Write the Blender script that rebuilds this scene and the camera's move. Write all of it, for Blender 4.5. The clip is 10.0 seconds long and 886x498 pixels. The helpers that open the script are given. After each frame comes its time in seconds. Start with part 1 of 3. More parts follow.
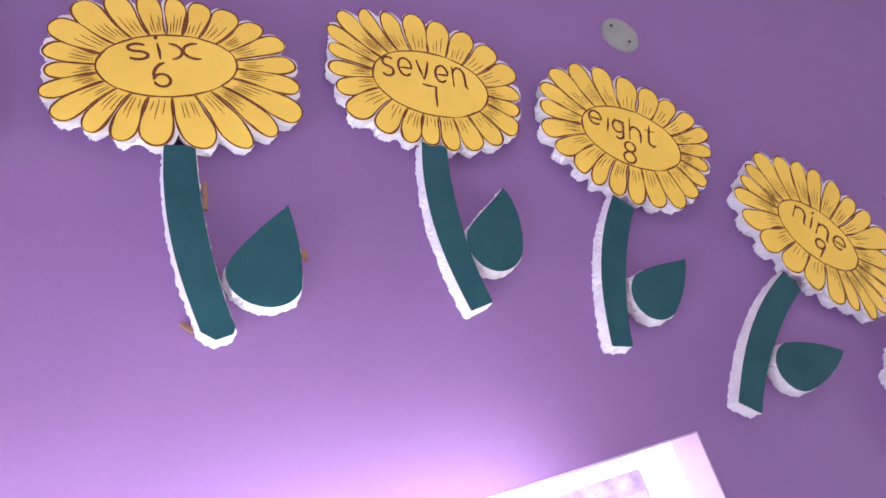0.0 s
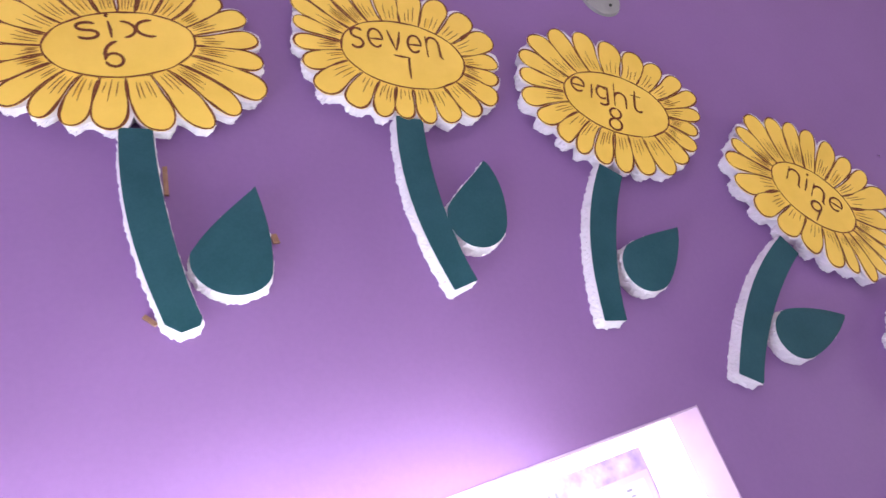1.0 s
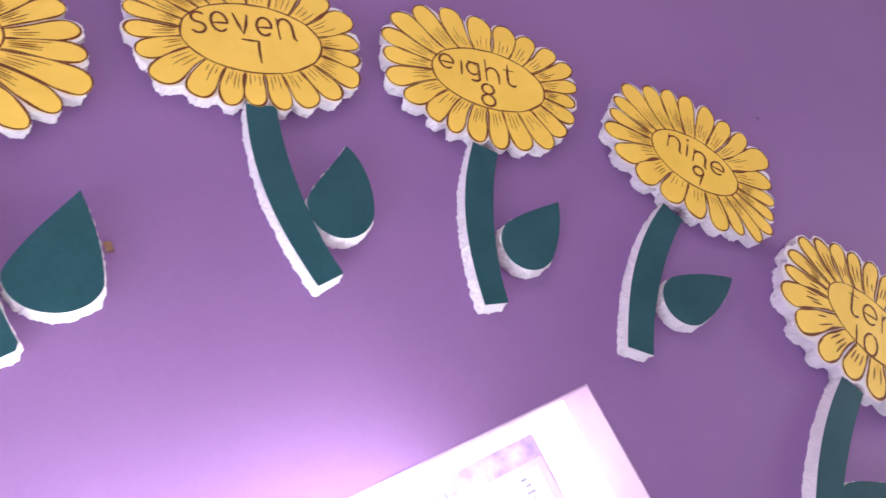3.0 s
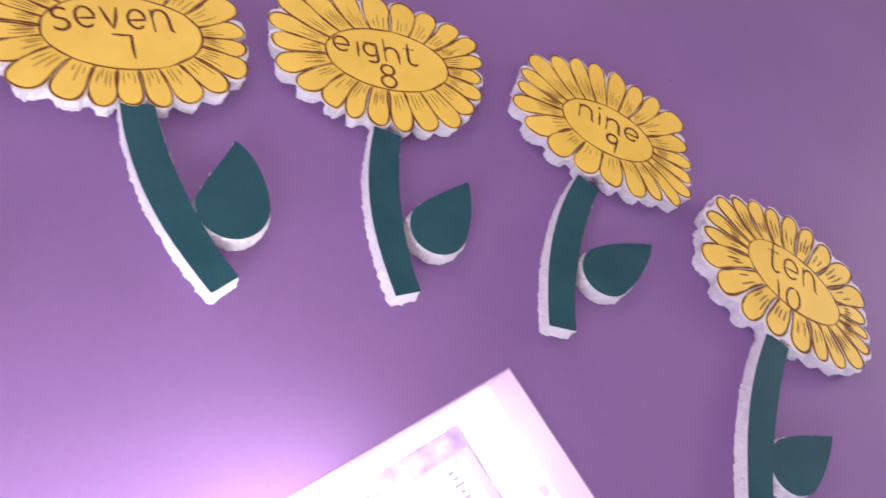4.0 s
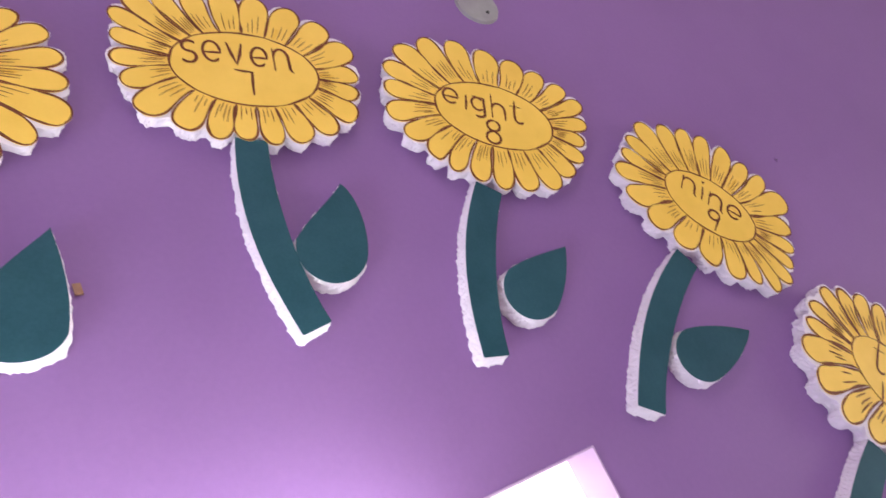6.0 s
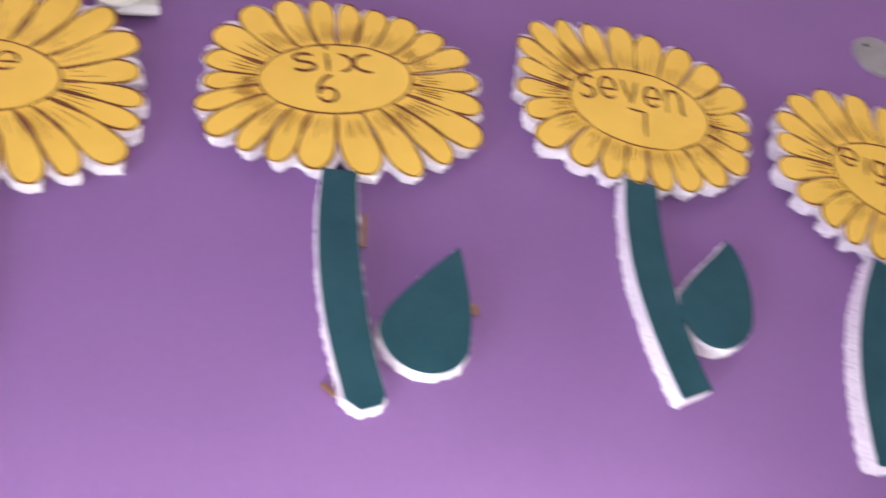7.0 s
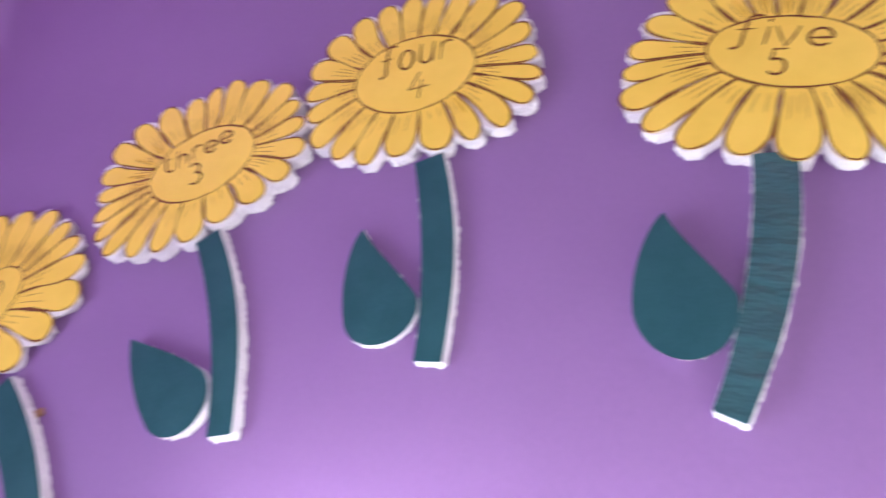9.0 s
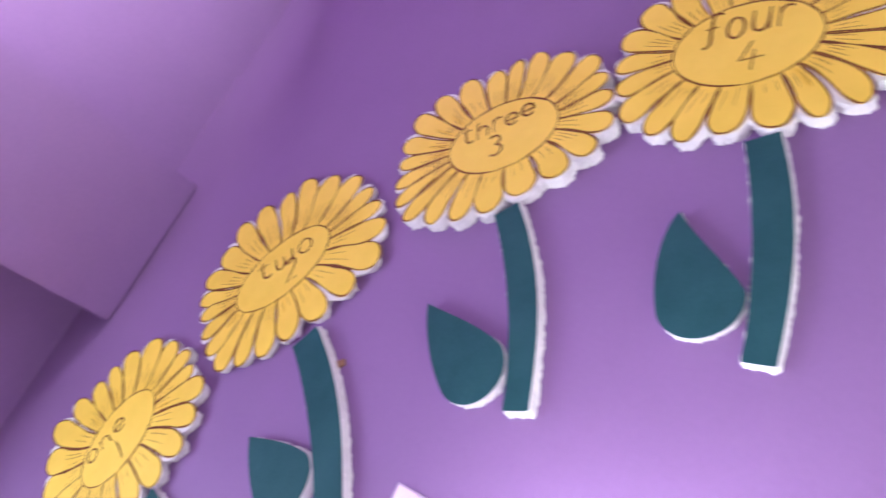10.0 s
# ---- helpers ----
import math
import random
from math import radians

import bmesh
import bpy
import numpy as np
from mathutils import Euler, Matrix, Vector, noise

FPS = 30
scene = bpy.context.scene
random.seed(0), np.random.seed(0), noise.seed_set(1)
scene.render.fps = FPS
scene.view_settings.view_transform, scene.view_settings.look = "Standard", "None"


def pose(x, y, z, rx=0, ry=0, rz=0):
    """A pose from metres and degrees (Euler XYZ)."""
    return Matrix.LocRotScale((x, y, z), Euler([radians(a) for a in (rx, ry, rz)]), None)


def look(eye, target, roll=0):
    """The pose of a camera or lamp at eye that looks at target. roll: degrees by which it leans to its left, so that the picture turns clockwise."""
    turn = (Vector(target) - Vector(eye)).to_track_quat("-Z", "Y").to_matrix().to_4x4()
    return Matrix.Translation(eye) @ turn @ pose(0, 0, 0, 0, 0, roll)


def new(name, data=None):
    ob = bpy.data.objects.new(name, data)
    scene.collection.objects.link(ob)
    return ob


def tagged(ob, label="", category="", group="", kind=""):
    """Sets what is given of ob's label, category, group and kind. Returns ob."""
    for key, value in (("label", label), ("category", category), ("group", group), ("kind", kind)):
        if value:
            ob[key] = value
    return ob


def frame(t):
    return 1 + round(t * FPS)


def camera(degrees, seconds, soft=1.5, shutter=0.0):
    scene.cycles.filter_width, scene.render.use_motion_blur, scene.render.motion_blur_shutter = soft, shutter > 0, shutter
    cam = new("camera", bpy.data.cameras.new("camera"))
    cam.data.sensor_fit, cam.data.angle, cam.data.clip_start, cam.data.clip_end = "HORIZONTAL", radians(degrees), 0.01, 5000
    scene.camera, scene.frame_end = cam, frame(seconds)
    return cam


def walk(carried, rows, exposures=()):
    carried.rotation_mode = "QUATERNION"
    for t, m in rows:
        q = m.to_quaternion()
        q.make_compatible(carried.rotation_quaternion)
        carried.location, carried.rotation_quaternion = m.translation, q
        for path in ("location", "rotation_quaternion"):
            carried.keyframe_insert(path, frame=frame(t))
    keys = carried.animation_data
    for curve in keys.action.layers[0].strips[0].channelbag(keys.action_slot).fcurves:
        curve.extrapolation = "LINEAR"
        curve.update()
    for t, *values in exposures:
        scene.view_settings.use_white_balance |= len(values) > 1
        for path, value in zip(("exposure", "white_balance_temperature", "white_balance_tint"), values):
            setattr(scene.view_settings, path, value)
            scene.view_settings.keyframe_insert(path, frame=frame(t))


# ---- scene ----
cam = camera(63.09, 10.0, soft=1.5, shutter=0.5)
PATH = [
    (0.0, 0.0352, -0.7158, 1.723, 112.1, 17.49, -21.95),
    (0.5, 0.0412, -0.6951, 1.7188, 111.98, 18.44, -20.7),
    (1.0, 0.0661, -0.6789, 1.7239, 111.29, 20.13, -21.49),
    (1.5, 0.0857, -0.6831, 1.7206, 111.42, 21.12, -20.94),
    (2.0, 0.0995, -0.6771, 1.7195, 110.49, 22.68, -22.28),
    (2.5, 0.1179, -0.6546, 1.715, 109.6, 24.83, -24.24),
    (3.8, 0.2005, -0.6589, 1.6944, 108.6, 30.6, -26.79),
    (4.0, 0.2083, -0.6473, 1.6949, 107.29, 32.35, -27.72),
    (4.5, 0.2282, -0.637, 1.6746, 105.49, 32.26, -31.82),
    (5.0, 0.2348, -0.6359, 1.6712, 107.21, 32.55, -27.86),
    (5.2, 0.2149, -0.6326, 1.6855, 108.2, 28.04, -27.46),
    (6.3, 0.1739, -0.6254, 1.7472, 113.39, 22.82, -23.1),
    (6.5, 0.1473, -0.603, 1.7613, 113.28, 18.85, -20.33),
    (7.0, 0.069, -0.5789, 1.8088, 117.27, 8.68, -12.11),
    (7.5, 0.0126, -0.5745, 1.8206, 118.83, 2.07, -3.57),
    (8.0, -0.068, -0.5574, 1.8149, 116.46, -6.03, 5.57),
    (8.5, -0.1154, -0.5657, 1.8136, 114.32, -9.68, 11.92),
    (9.0, -0.1514, -0.5675, 1.7908, 114.94, -15.98, 20.95),
    (9.5, -0.1866, -0.5661, 1.7825, 111.04, -21.32, 29.86),
    (10.0, -0.2368, -0.5694, 1.7672, 108.11, -26.96, 36.82),
]
walk(cam, [(t, pose(x, y, z, rx, ry, rz)) for t, x, y, z, rx, ry, rz in PATH],
     exposures=[(0.0, -0.28, 6700, 4), (2.5, -0.24, 6900, 5), (4.5, -0.2, 7050, 7), (5.0, -0.2, 7050, 7), (7.0, -0.36, 7150, 7), (8.5, -0.34, 6850, 4), (10.0, -0.34, 6650, 3)])

# ---- light ----
world = bpy.data.worlds.new("world")
world.use_nodes = True
scene.world = world
sky = world.node_tree.nodes.new("ShaderNodeTexSky")
sky.sky_type = "NISHITA"
sky.sun_disc = False
sky.sun_elevation, sky.sun_rotation = radians(40), radians(150)
world.node_tree.links.new(sky.outputs[0], world.node_tree.nodes["Background"].inputs[0])
world.node_tree.nodes["Background"].inputs[1].default_value = 0.1


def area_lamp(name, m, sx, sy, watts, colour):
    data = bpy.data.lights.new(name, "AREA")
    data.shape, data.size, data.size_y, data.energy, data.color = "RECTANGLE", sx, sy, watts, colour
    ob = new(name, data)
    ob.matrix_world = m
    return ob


# lamps out of view; south and east openings are assumed, to fill the room
area_lamp("window_daylight", look((0.4, -2.95, 1.8), (0.4, 0.0, 1.8)), 2.4, 1.3, 6, (0.99, 0.95, 1.0))
area_lamp("east_fill_lamp", look((4.95, -1.3, 0.8), (0.0, -1.3, 0.8)), 1.1, 1.1, 60, (0.97, 0.96, 1.0))
area_lamp("low_window_daylight", look((-1.6, -0.85, 0.95), (0.0, -0.85, 0.95)), 0.86, 0.86, 48, (0.74, 0.82, 1.0))
# added lamp, tilted only to brighten the upper side wall
area_lamp("side_wall_wash", look((-1.1, -0.6, 2.7), (-1.9, -1.13, 2.38)), 0.15, 0.4, 38, (0.94, 1.0, 1.0))


# ---- materials ----
def material(name, colour, rough=0.6, spec=0.4, metal=0.0):
    m = bpy.data.materials.new(name)
    m.use_nodes = True
    b = m.node_tree.nodes["Principled BSDF"]
    b.inputs["Base Color"].default_value = (*colour, 1)
    b.inputs["Roughness"].default_value = rough
    b.inputs["Specular IOR Level"].default_value = spec
    b.inputs["Metallic"].default_value = metal
    return m


def node(m, kind, **values):
    n = m.node_tree.nodes.new(kind)
    for key, value in values.items():
        n.inputs[key].default_value = value
    return n


def link(m, a, b):
    m.node_tree.links.new(a, b)


def mottle(m, low, high, scale, detail=4.0, grain=0.0, grain_scale=300.0, random_by=0.0):
    """Base colour that wanders between two tones at a large scale, with a fine grain over it."""
    bsdf = m.node_tree.nodes["Principled BSDF"]
    coord = node(m, "ShaderNodeTexCoord")
    big = node(m, "ShaderNodeTexNoise", Scale=scale, Detail=detail, Roughness=0.6)
    link(m, coord.outputs["Object"], big.inputs["Vector"])
    fine = node(m, "ShaderNodeTexNoise", Scale=grain_scale, Detail=2.0)
    link(m, coord.outputs["Object"], fine.inputs["Vector"])
    total = node(m, "ShaderNodeMath")
    total.operation = "MULTIPLY_ADD"
    link(m, fine.outputs["Fac"], total.inputs[0])
    total.inputs[1].default_value = grain
    link(m, big.outputs["Fac"], total.inputs[2])
    shift = node(m, "ShaderNodeMath")
    shift.operation = "SUBTRACT"
    shift.inputs[1].default_value = grain * 0.5
    link(m, total.outputs[0], shift.inputs[0])
    source = shift.outputs[0]
    if random_by:
        info = node(m, "ShaderNodeObjectInfo")
        vary = node(m, "ShaderNodeMath")
        vary.operation = "MULTIPLY_ADD"
        link(m, info.outputs["Random"], vary.inputs[0])
        vary.inputs[1].default_value = random_by
        link(m, source, vary.inputs[2])
        source = vary.outputs[0]
    ramp = node(m, "ShaderNodeValToRGB")
    ramp.color_ramp.elements[0].position, ramp.color_ramp.elements[1].position = 0.3, 0.72
    ramp.color_ramp.elements[0].color, ramp.color_ramp.elements[1].color = (*low, 1), (*high, 1)
    link(m, source, ramp.inputs["Fac"])
    link(m, ramp.outputs["Color"], bsdf.inputs["Base Color"])
    return m


def relief(m, scale, strength, distance=0.001, kind="NOISE", stretch=(1, 1, 1), detail=3.0):
    bsdf = m.node_tree.nodes["Principled BSDF"]
    coord = node(m, "ShaderNodeTexCoord")
    place = node(m, "ShaderNodeMapping")
    place.inputs["Scale"].default_value = stretch
    link(m, coord.outputs["Object"], place.inputs["Vector"])
    if kind == "NOISE":
        tex = node(m, "ShaderNodeTexNoise", Scale=scale, Detail=detail)
        out = tex.outputs["Fac"]
    else:
        tex = node(m, "ShaderNodeTexVoronoi", Scale=scale)
        out = tex.outputs["Distance"]
    link(m, place.outputs["Vector"], tex.inputs["Vector"])
    bump = node(m, "ShaderNodeBump", Strength=strength, Distance=distance)
    link(m, out, bump.inputs["Height"])
    link(m, bump.outputs["Normal"], bsdf.inputs["Normal"])
    return m


PURPLE = relief(mottle(material("purple_wall_paint", (0.25, 0.13, 0.33), 0.6, 0.3), (0.224, 0.1125, 0.297), (0.260, 0.1330, 0.339), 2.2, 5.0, 0.25, 160.0), 220.0, 0.10, 0.0008)
FOAM = relief(mottle(material("white_foam", (0.82, 0.80, 0.82), 0.75, 0.3), (0.68, 0.615, 0.685), (0.78, 0.715, 0.785), 30.0, 3.0, 0.2, 400.0), 420.0, 0.35, 0.0007, "VORONOI")
YELLOW = relief(mottle(material("yellow_paper", (0.76, 0.47, 0.07), 0.55, 0.35), (0.79, 0.497, 0.072), (0.88, 0.570, 0.102), 18.0, 3.0, 0.2, 500.0, 0.12), 40.0, 0.08, 0.001)
INK = material("brown_marker_ink", (0.09, 0.024, 0.01), 0.6, 0.3)
mottle(INK, (0.12, 0.028, 0.007), (0.19, 0.050, 0.013), 90.0)
SMUDGE = mottle(material("brown_pencil_shading", (0.66, 0.36, 0.045), 0.6, 0.3), (0.72, 0.42, 0.05), (0.86, 0.53, 0.075), 70.0)
FINE_INK = material("brown_pen_ink", (0.22, 0.09, 0.02), 0.6, 0.3)
mottle(FINE_INK, (0.15, 0.045, 0.011), (0.27, 0.10, 0.024), 120.0)
GREEN = relief(mottle(material("dark_green_card", (0.022, 0.085, 0.085), 0.6, 0.14), (0.015, 0.064, 0.085), (0.025, 0.088, 0.113), 14.0, 4.0, 0.35, 420.0), 350.0, 0.12, 0.0006)
GREEN_CREASED = relief(mottle(material("creased_green_card", (0.022, 0.085, 0.085), 0.36, 0.45), (0.015, 0.064, 0.085), (0.025, 0.088, 0.113), 14.0, 4.0, 0.35, 420.0), 30.0, 1.0, 0.006, stretch=(1.0, 1, 2.6), detail=2.0)
TAPE = mottle(material("brown_tape", (0.30, 0.13, 0.05), 0.4, 0.4), (0.22, 0.10, 0.06), (0.36, 0.19, 0.12), 60.0)
WHITE = relief(mottle(material("white_paint", (0.8, 0.78, 0.8), 0.5, 0.4), (0.77, 0.75, 0.77), (0.83, 0.81, 0.83), 5.0), 150.0, 0.06, 0.0006)
GREY = mottle(material("grey_metal_plate", (0.42, 0.41, 0.40), 0.45, 0.5, 0.2), (0.25, 0.24, 0.24), (0.34, 0.33, 0.33), 25.0)
BRASS = material("brass", (0.6, 0.38, 0.12), 0.3, 0.5, 1.0)
SOCKET = mottle(material("brown_socket", (0.09, 0.025, 0.02), 0.35, 0.5), (0.07, 0.018, 0.014), (0.13, 0.04, 0.03), 60.0)
DARK = material("dark_plastic", (0.02, 0.018, 0.02), 0.3, 0.5)
WHITE_PLASTIC = mottle(material("white_plastic", (0.72, 0.69, 0.68), 0.35, 0.5), (0.68, 0.65, 0.64), (0.76, 0.73, 0.72), 20.0)
FLOOR = relief(mottle(material("grey_floor_tile", (0.4, 0.37, 0.35), 0.35, 0.5), (0.55, 0.52, 0.50), (0.66, 0.63, 0.61), 3.0), 40.0, 0.1)
CEIL = mottle(material("white_ceiling_paint", (0.8, 0.79, 0.78), 0.8, 0.2), (0.77, 0.76, 0.75), (0.82, 0.81, 0.80), 2.0)
PRINT = mottle(material("lilac_print", (0.45, 0.30, 0.62), 0.4, 0.4), (0.36, 0.22, 0.52), (0.78, 0.66, 0.84), 30.0, 5.0)
PAPER = mottle(material("white_paper", (0.8, 0.8, 0.82), 0.6, 0.3), (0.78, 0.78, 0.8), (0.84, 0.84, 0.86), 10.0)
LILAC = material("lilac_border", (0.68, 0.55, 0.77), 0.5, 0.3)
# pink shade of the box's inner sides, put into their base colour
PANEL = mottle(material("pink_shaded_panel", (0.74, 0.6, 0.76), 0.5, 0.3), (0.50, 0.35, 0.54), (0.58, 0.43, 0.62), 8.0)
GREY_INK = material("grey_ink", (0.55, 0.50, 0.66), 0.6, 0.3)
for m, glow in ((PAPER, 0.5), (LILAC, 0.6), (PRINT, 0.55)):   # sheets glow by themselves, standing in for light from behind
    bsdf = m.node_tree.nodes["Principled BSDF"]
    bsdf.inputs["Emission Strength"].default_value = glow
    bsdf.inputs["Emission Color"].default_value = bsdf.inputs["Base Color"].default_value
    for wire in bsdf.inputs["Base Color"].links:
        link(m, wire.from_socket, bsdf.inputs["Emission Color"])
DIFFUSER = material("lit_diffuser", (0.85, 0.83, 0.86), 0.5, 0.3)
DIFFUSER.node_tree.nodes["Principled BSDF"].inputs["Emission Color"].default_value = (1.0, 0.93, 1.0, 1)
DIFFUSER.node_tree.nodes["Principled BSDF"].inputs["Emission Strength"].default_value = 2.8
TUBE = material("lamp_tube", (0.9, 0.9, 0.9), 0.4)
TUBE.node_tree.nodes["Principled BSDF"].inputs["Emission Color"].default_value = (0.88, 0.98, 1.0, 1)
TUBE.node_tree.nodes["Principled BSDF"].inputs["Emission Strength"].default_value = 60.0


# ---- building helpers ----
def mesh_of(bm, name):
    me = bpy.data.meshes.new(name)
    bmesh.ops.recalc_face_normals(bm, faces=bm.faces[:])
    bm.to_mesh(me)
    bm.free()
    return me


def part(name, bm, mats, parent=None, label=""):
    ob = new(name, mesh_of(bm, name))
    for m in mats if isinstance(mats, (list, tuple)) else (mats,):
        ob.data.materials.append(m)
    if parent:
        ob.parent = parent
    return tagged(ob, label)


def box(bm, x0, x1, y0, y1, z0, z1):
    vs = [bm.verts.new((x, y, z)) for x in (x0, x1) for y in (y0, y1) for z in (z0, z1)]
    for f in ((0, 1, 3, 2), (4, 6, 7, 5), (0, 4, 5, 1), (2, 3, 7, 6), (0, 2, 6, 4), (1, 5, 7, 3)):
        bm.faces.new([vs[i] for i in f])
    return vs


def boxes(*dims, bevel=0.0):
    bm = bmesh.new()
    for d in dims:
        box(bm, *d)
    if bevel:
        bmesh.ops.bevel(bm, geom=bm.edges[:], offset=bevel, segments=2, affect="EDGES")
    return bm


def slab(outline, thick, rough, seed, flare=0.0, rings=4):
    """A torn foam slab on the wall: an outline in x, z pushed out of the wall by thick, with crumbled sides."""
    rng = random.Random(seed)
    bm = bmesh.new()
    n = len(outline)
    cx, cz = sum(p[0] for p in outline) / n, sum(p[1] for p in outline) / n
    loops = []
    for k in range(rings):
        s = k / (rings - 1)
        loop = []
        for i, (x, z) in enumerate(outline):
            (xa, za), (xb, zb) = outline[i - 1], outline[(i + 1) % n]
            tx, tz = xb - xa, zb - za
            ln = math.hypot(tx, tz) or 1.0
            nx, nz = tz / ln, -tx / ln
            if nx * (x - cx) + nz * (z - cz) < 0 and rough < 0.0001:
                nx, nz = -nx, -nz
            amount = 0.0 if k == rings - 1 else rough * (0.6 * noise.noise((x * 110 + seed, z * 110, s * 2.5)) + 0.5 * noise.noise((x * 420 + seed, z * 420, s * 7)) + 0.34 * rng.uniform(-1, 1)) + flare * (1 - s)
            loop.append(bm.verts.new((x + nx * amount, -thick * s - (0.0007 if k else 0) * rng.uniform(-1, 1) * (k < rings - 1), z + nz * amount)))
        loops.append(loop)
    for a, b in zip(loops, loops[1:]):
        for i in range(n):
            bm.faces.new((a[i], a[(i + 1) % n], b[(i + 1) % n], b[i]))
    bm.faces.new(loops[-1])
    return bm


def sheet(bm, outline, depth, thick=0.0007, rim=0.0, slot=0, rim_slot=1):
    """A card on the slab: its face at depth in front of the wall, a skirt under it, and a drawn rim."""
    n = len(outline)
    top = [bm.verts.new((x, -depth, z)) for x, z in outline]
    low = [bm.verts.new((x, -depth + thick, z)) for x, z in outline]
    for i in range(n):
        bm.faces.new((top[i], top[(i + 1) % n], low[(i + 1) % n], low[i])).material_index = slot
    if not rim:
        bm.faces.new(top).material_index = slot
        return
    inner = []
    for i, (x, z) in enumerate(outline):
        (xa, za), (xb, zb) = outline[i - 1], outline[(i + 1) % n]
        tx, tz = xb - xa, zb - za
        ln = math.hypot(tx, tz) or 1.0
        w = rim * max(0.4, 1.0 + 0.9 * noise.noise((x * 45, z * 45, 3.0)))
        inner.append(bm.verts.new((x - tz / ln * w, -depth, z + tx / ln * w)))
    for i in range(n):
        bm.faces.new((top[i], top[(i + 1) % n], inner[(i + 1) % n], inner[i])).material_index = rim_slot
    bm.faces.new(inner).material_index = slot


def stroke(bm, points, depth, width, slot):
    """A pen line along points in x, z, lying just above a card, thinner at its ends."""
    last = None
    n = len(points)
    for i, (x, z) in enumerate(points):
        (xa, za), (xb, zb) = points[max(i - 1, 0)], points[min(i + 1, n - 1)]
        tx, tz = xb - xa, zb - za
        ln = math.hypot(tx, tz) or 1.0
        w = width * (0.5 if i in (0, n - 1) else 1.0) / 2
        pair = [bm.verts.new((x + k * tz / ln * w, -depth, z - k * tx / ln * w)) for k in (-1, 1)]
        if last:
            bm.faces.new((last[0], last[1], pair[1], pair[0])).material_index = slot
        last = pair


THICK = 0.0205   # foam


def arc(cx, cz, rx, rz, a0, a1):
    n = max(4, round(abs(a1 - a0) / 18))
    return [(cx + rx * math.cos(radians(a0 + (a1 - a0) * k / n)), cz + rz * math.sin(radians(a0 + (a1 - a0) * k / n))) for k in range(n + 1)]


def glyph(ch):
    """The pen lines of a handwritten character, x-height 1, and its width."""
    if ch == "s":
        return [arc(0.42, 0.76, 0.34, 0.24, 35, 265) + arc(0.40, 0.26, 0.36, 0.26, 85, -150)], 0.8
    if ch == "i":
        return [[(0.1, 1.0), (0.12, 0.5), (0.1, 0.0)], arc(0.1, 1.32, 0.03, 0.04, 0, 300)], 0.22
    if ch == "x":
        return [arc(0.0, 0.5, 0.46, 0.5, 85, -85), arc(1.0, 0.5, 0.5, 0.5, 80, 280)], 1.0
    if ch == "e":
        return [[(0.06, 0.48), (0.45, 0.5)] + arc(0.42, 0.55, 0.4, 0.45, -5, 318)], 0.86
    if ch == "v":
        return [[(0.0, 1.0), (0.2, 0.45), (0.38, 0.02), (0.6, 0.5), (0.74, 1.0)]], 0.76
    if ch == "n":
        return [[(0.06, 1.0), (0.06, 0.0)], arc(0.42, 0.58, 0.36, 0.4, 180, 0) + [(0.79, 0.1), (0.92, -0.02)]], 0.92
    if ch == "g":
        return [arc(0.4, 0.55, 0.36, 0.42, 40, 320), [(0.1, 1.0), (0.78, 1.0), (0.78, 0.2)] + arc(0.44, -0.05, 0.34, 0.25, 10, -130)], 0.86
    if ch == "h":
        return [[(0.06, 1.45), (0.06, 0.0)], arc(0.42, 0.55, 0.36, 0.4, 180, 0) + [(0.78, 0.0)]], 0.86
    if ch == "t":
        return [[(0.3, 1.42), (0.27, 0.9)] + arc(0.54, 0.32, 0.28, 0.32, 180, 320), [(0.0, 1.02), (0.66, 1.05)]], 0.74
    if ch == "f":
        return [arc(0.62, 1.2, 0.3, 0.25, 45, 180) + [(0.3, 0.5)] + arc(0.04, 0.05, 0.26, 0.25, 0, -110), [(0.02, 0.72), (0.62, 0.78)]], 0.72
    if ch == "o":
        return [arc(0.42, 0.5, 0.4, 0.5, 60, 425)], 0.86
    if ch == "u":
        return [[(0.06, 1.0)] + arc(0.4, 0.38, 0.34, 0.38, 180, 355) + [(0.76, 1.0)], [(0.76, 1.0), (0.78, 0.0)]], 0.86
    if ch == "r":
        return [[(0.06, 1.0), (0.06, 0.0)], arc(0.42, 0.6, 0.36, 0.38, 180, 45)], 0.68
    if ch == "w":
        return [[(0.04, 1.0)] + arc(0.3, 0.36, 0.25, 0.36, 180, 350) + [(0.56, 0.8)], [(0.56, 0.8)] + arc(0.82, 0.36, 0.25, 0.36, 190, 360) + [(1.08, 1.0)]], 1.12
    if ch == "1":
        return [[(0.12, 1.5), (0.14, 0.8), (0.12, 0.0)]], 0.3
    if ch == "2":
        return [arc(0.4, 1.12, 0.36, 0.38, 160, -35) + [(0.05, 0.02), (0.82, 0.04)]], 0.86
    if ch == "3":
        return [arc(0.34, 1.14, 0.36, 0.36, 140, -85) + arc(0.34, 0.4, 0.42, 0.4, 85, -140)], 0.8
    if ch == "4":
        return [[(0.46, 1.55), (0.02, 0.55), (0.95, 0.62)], [(0.58, 1.05), (0.5, -0.05)]], 0.95
    if ch == "5":
        return [[(0.78, 1.5), (0.2, 1.48), (0.14, 0.88)] + arc(0.38, 0.46, 0.38, 0.46, 125, -145)], 0.82
    if ch == "6":
        return [arc(0.86, 0.6, 0.8, 0.95, 100, 185), arc(0.44, 0.4, 0.4, 0.4, 180, -170)], 0.86
    if ch == "7":
        return [[(0.0, 1.45), (0.4, 1.4), (0.8, 1.38), (0.72, 0.7), (0.68, 0.0)]], 0.84
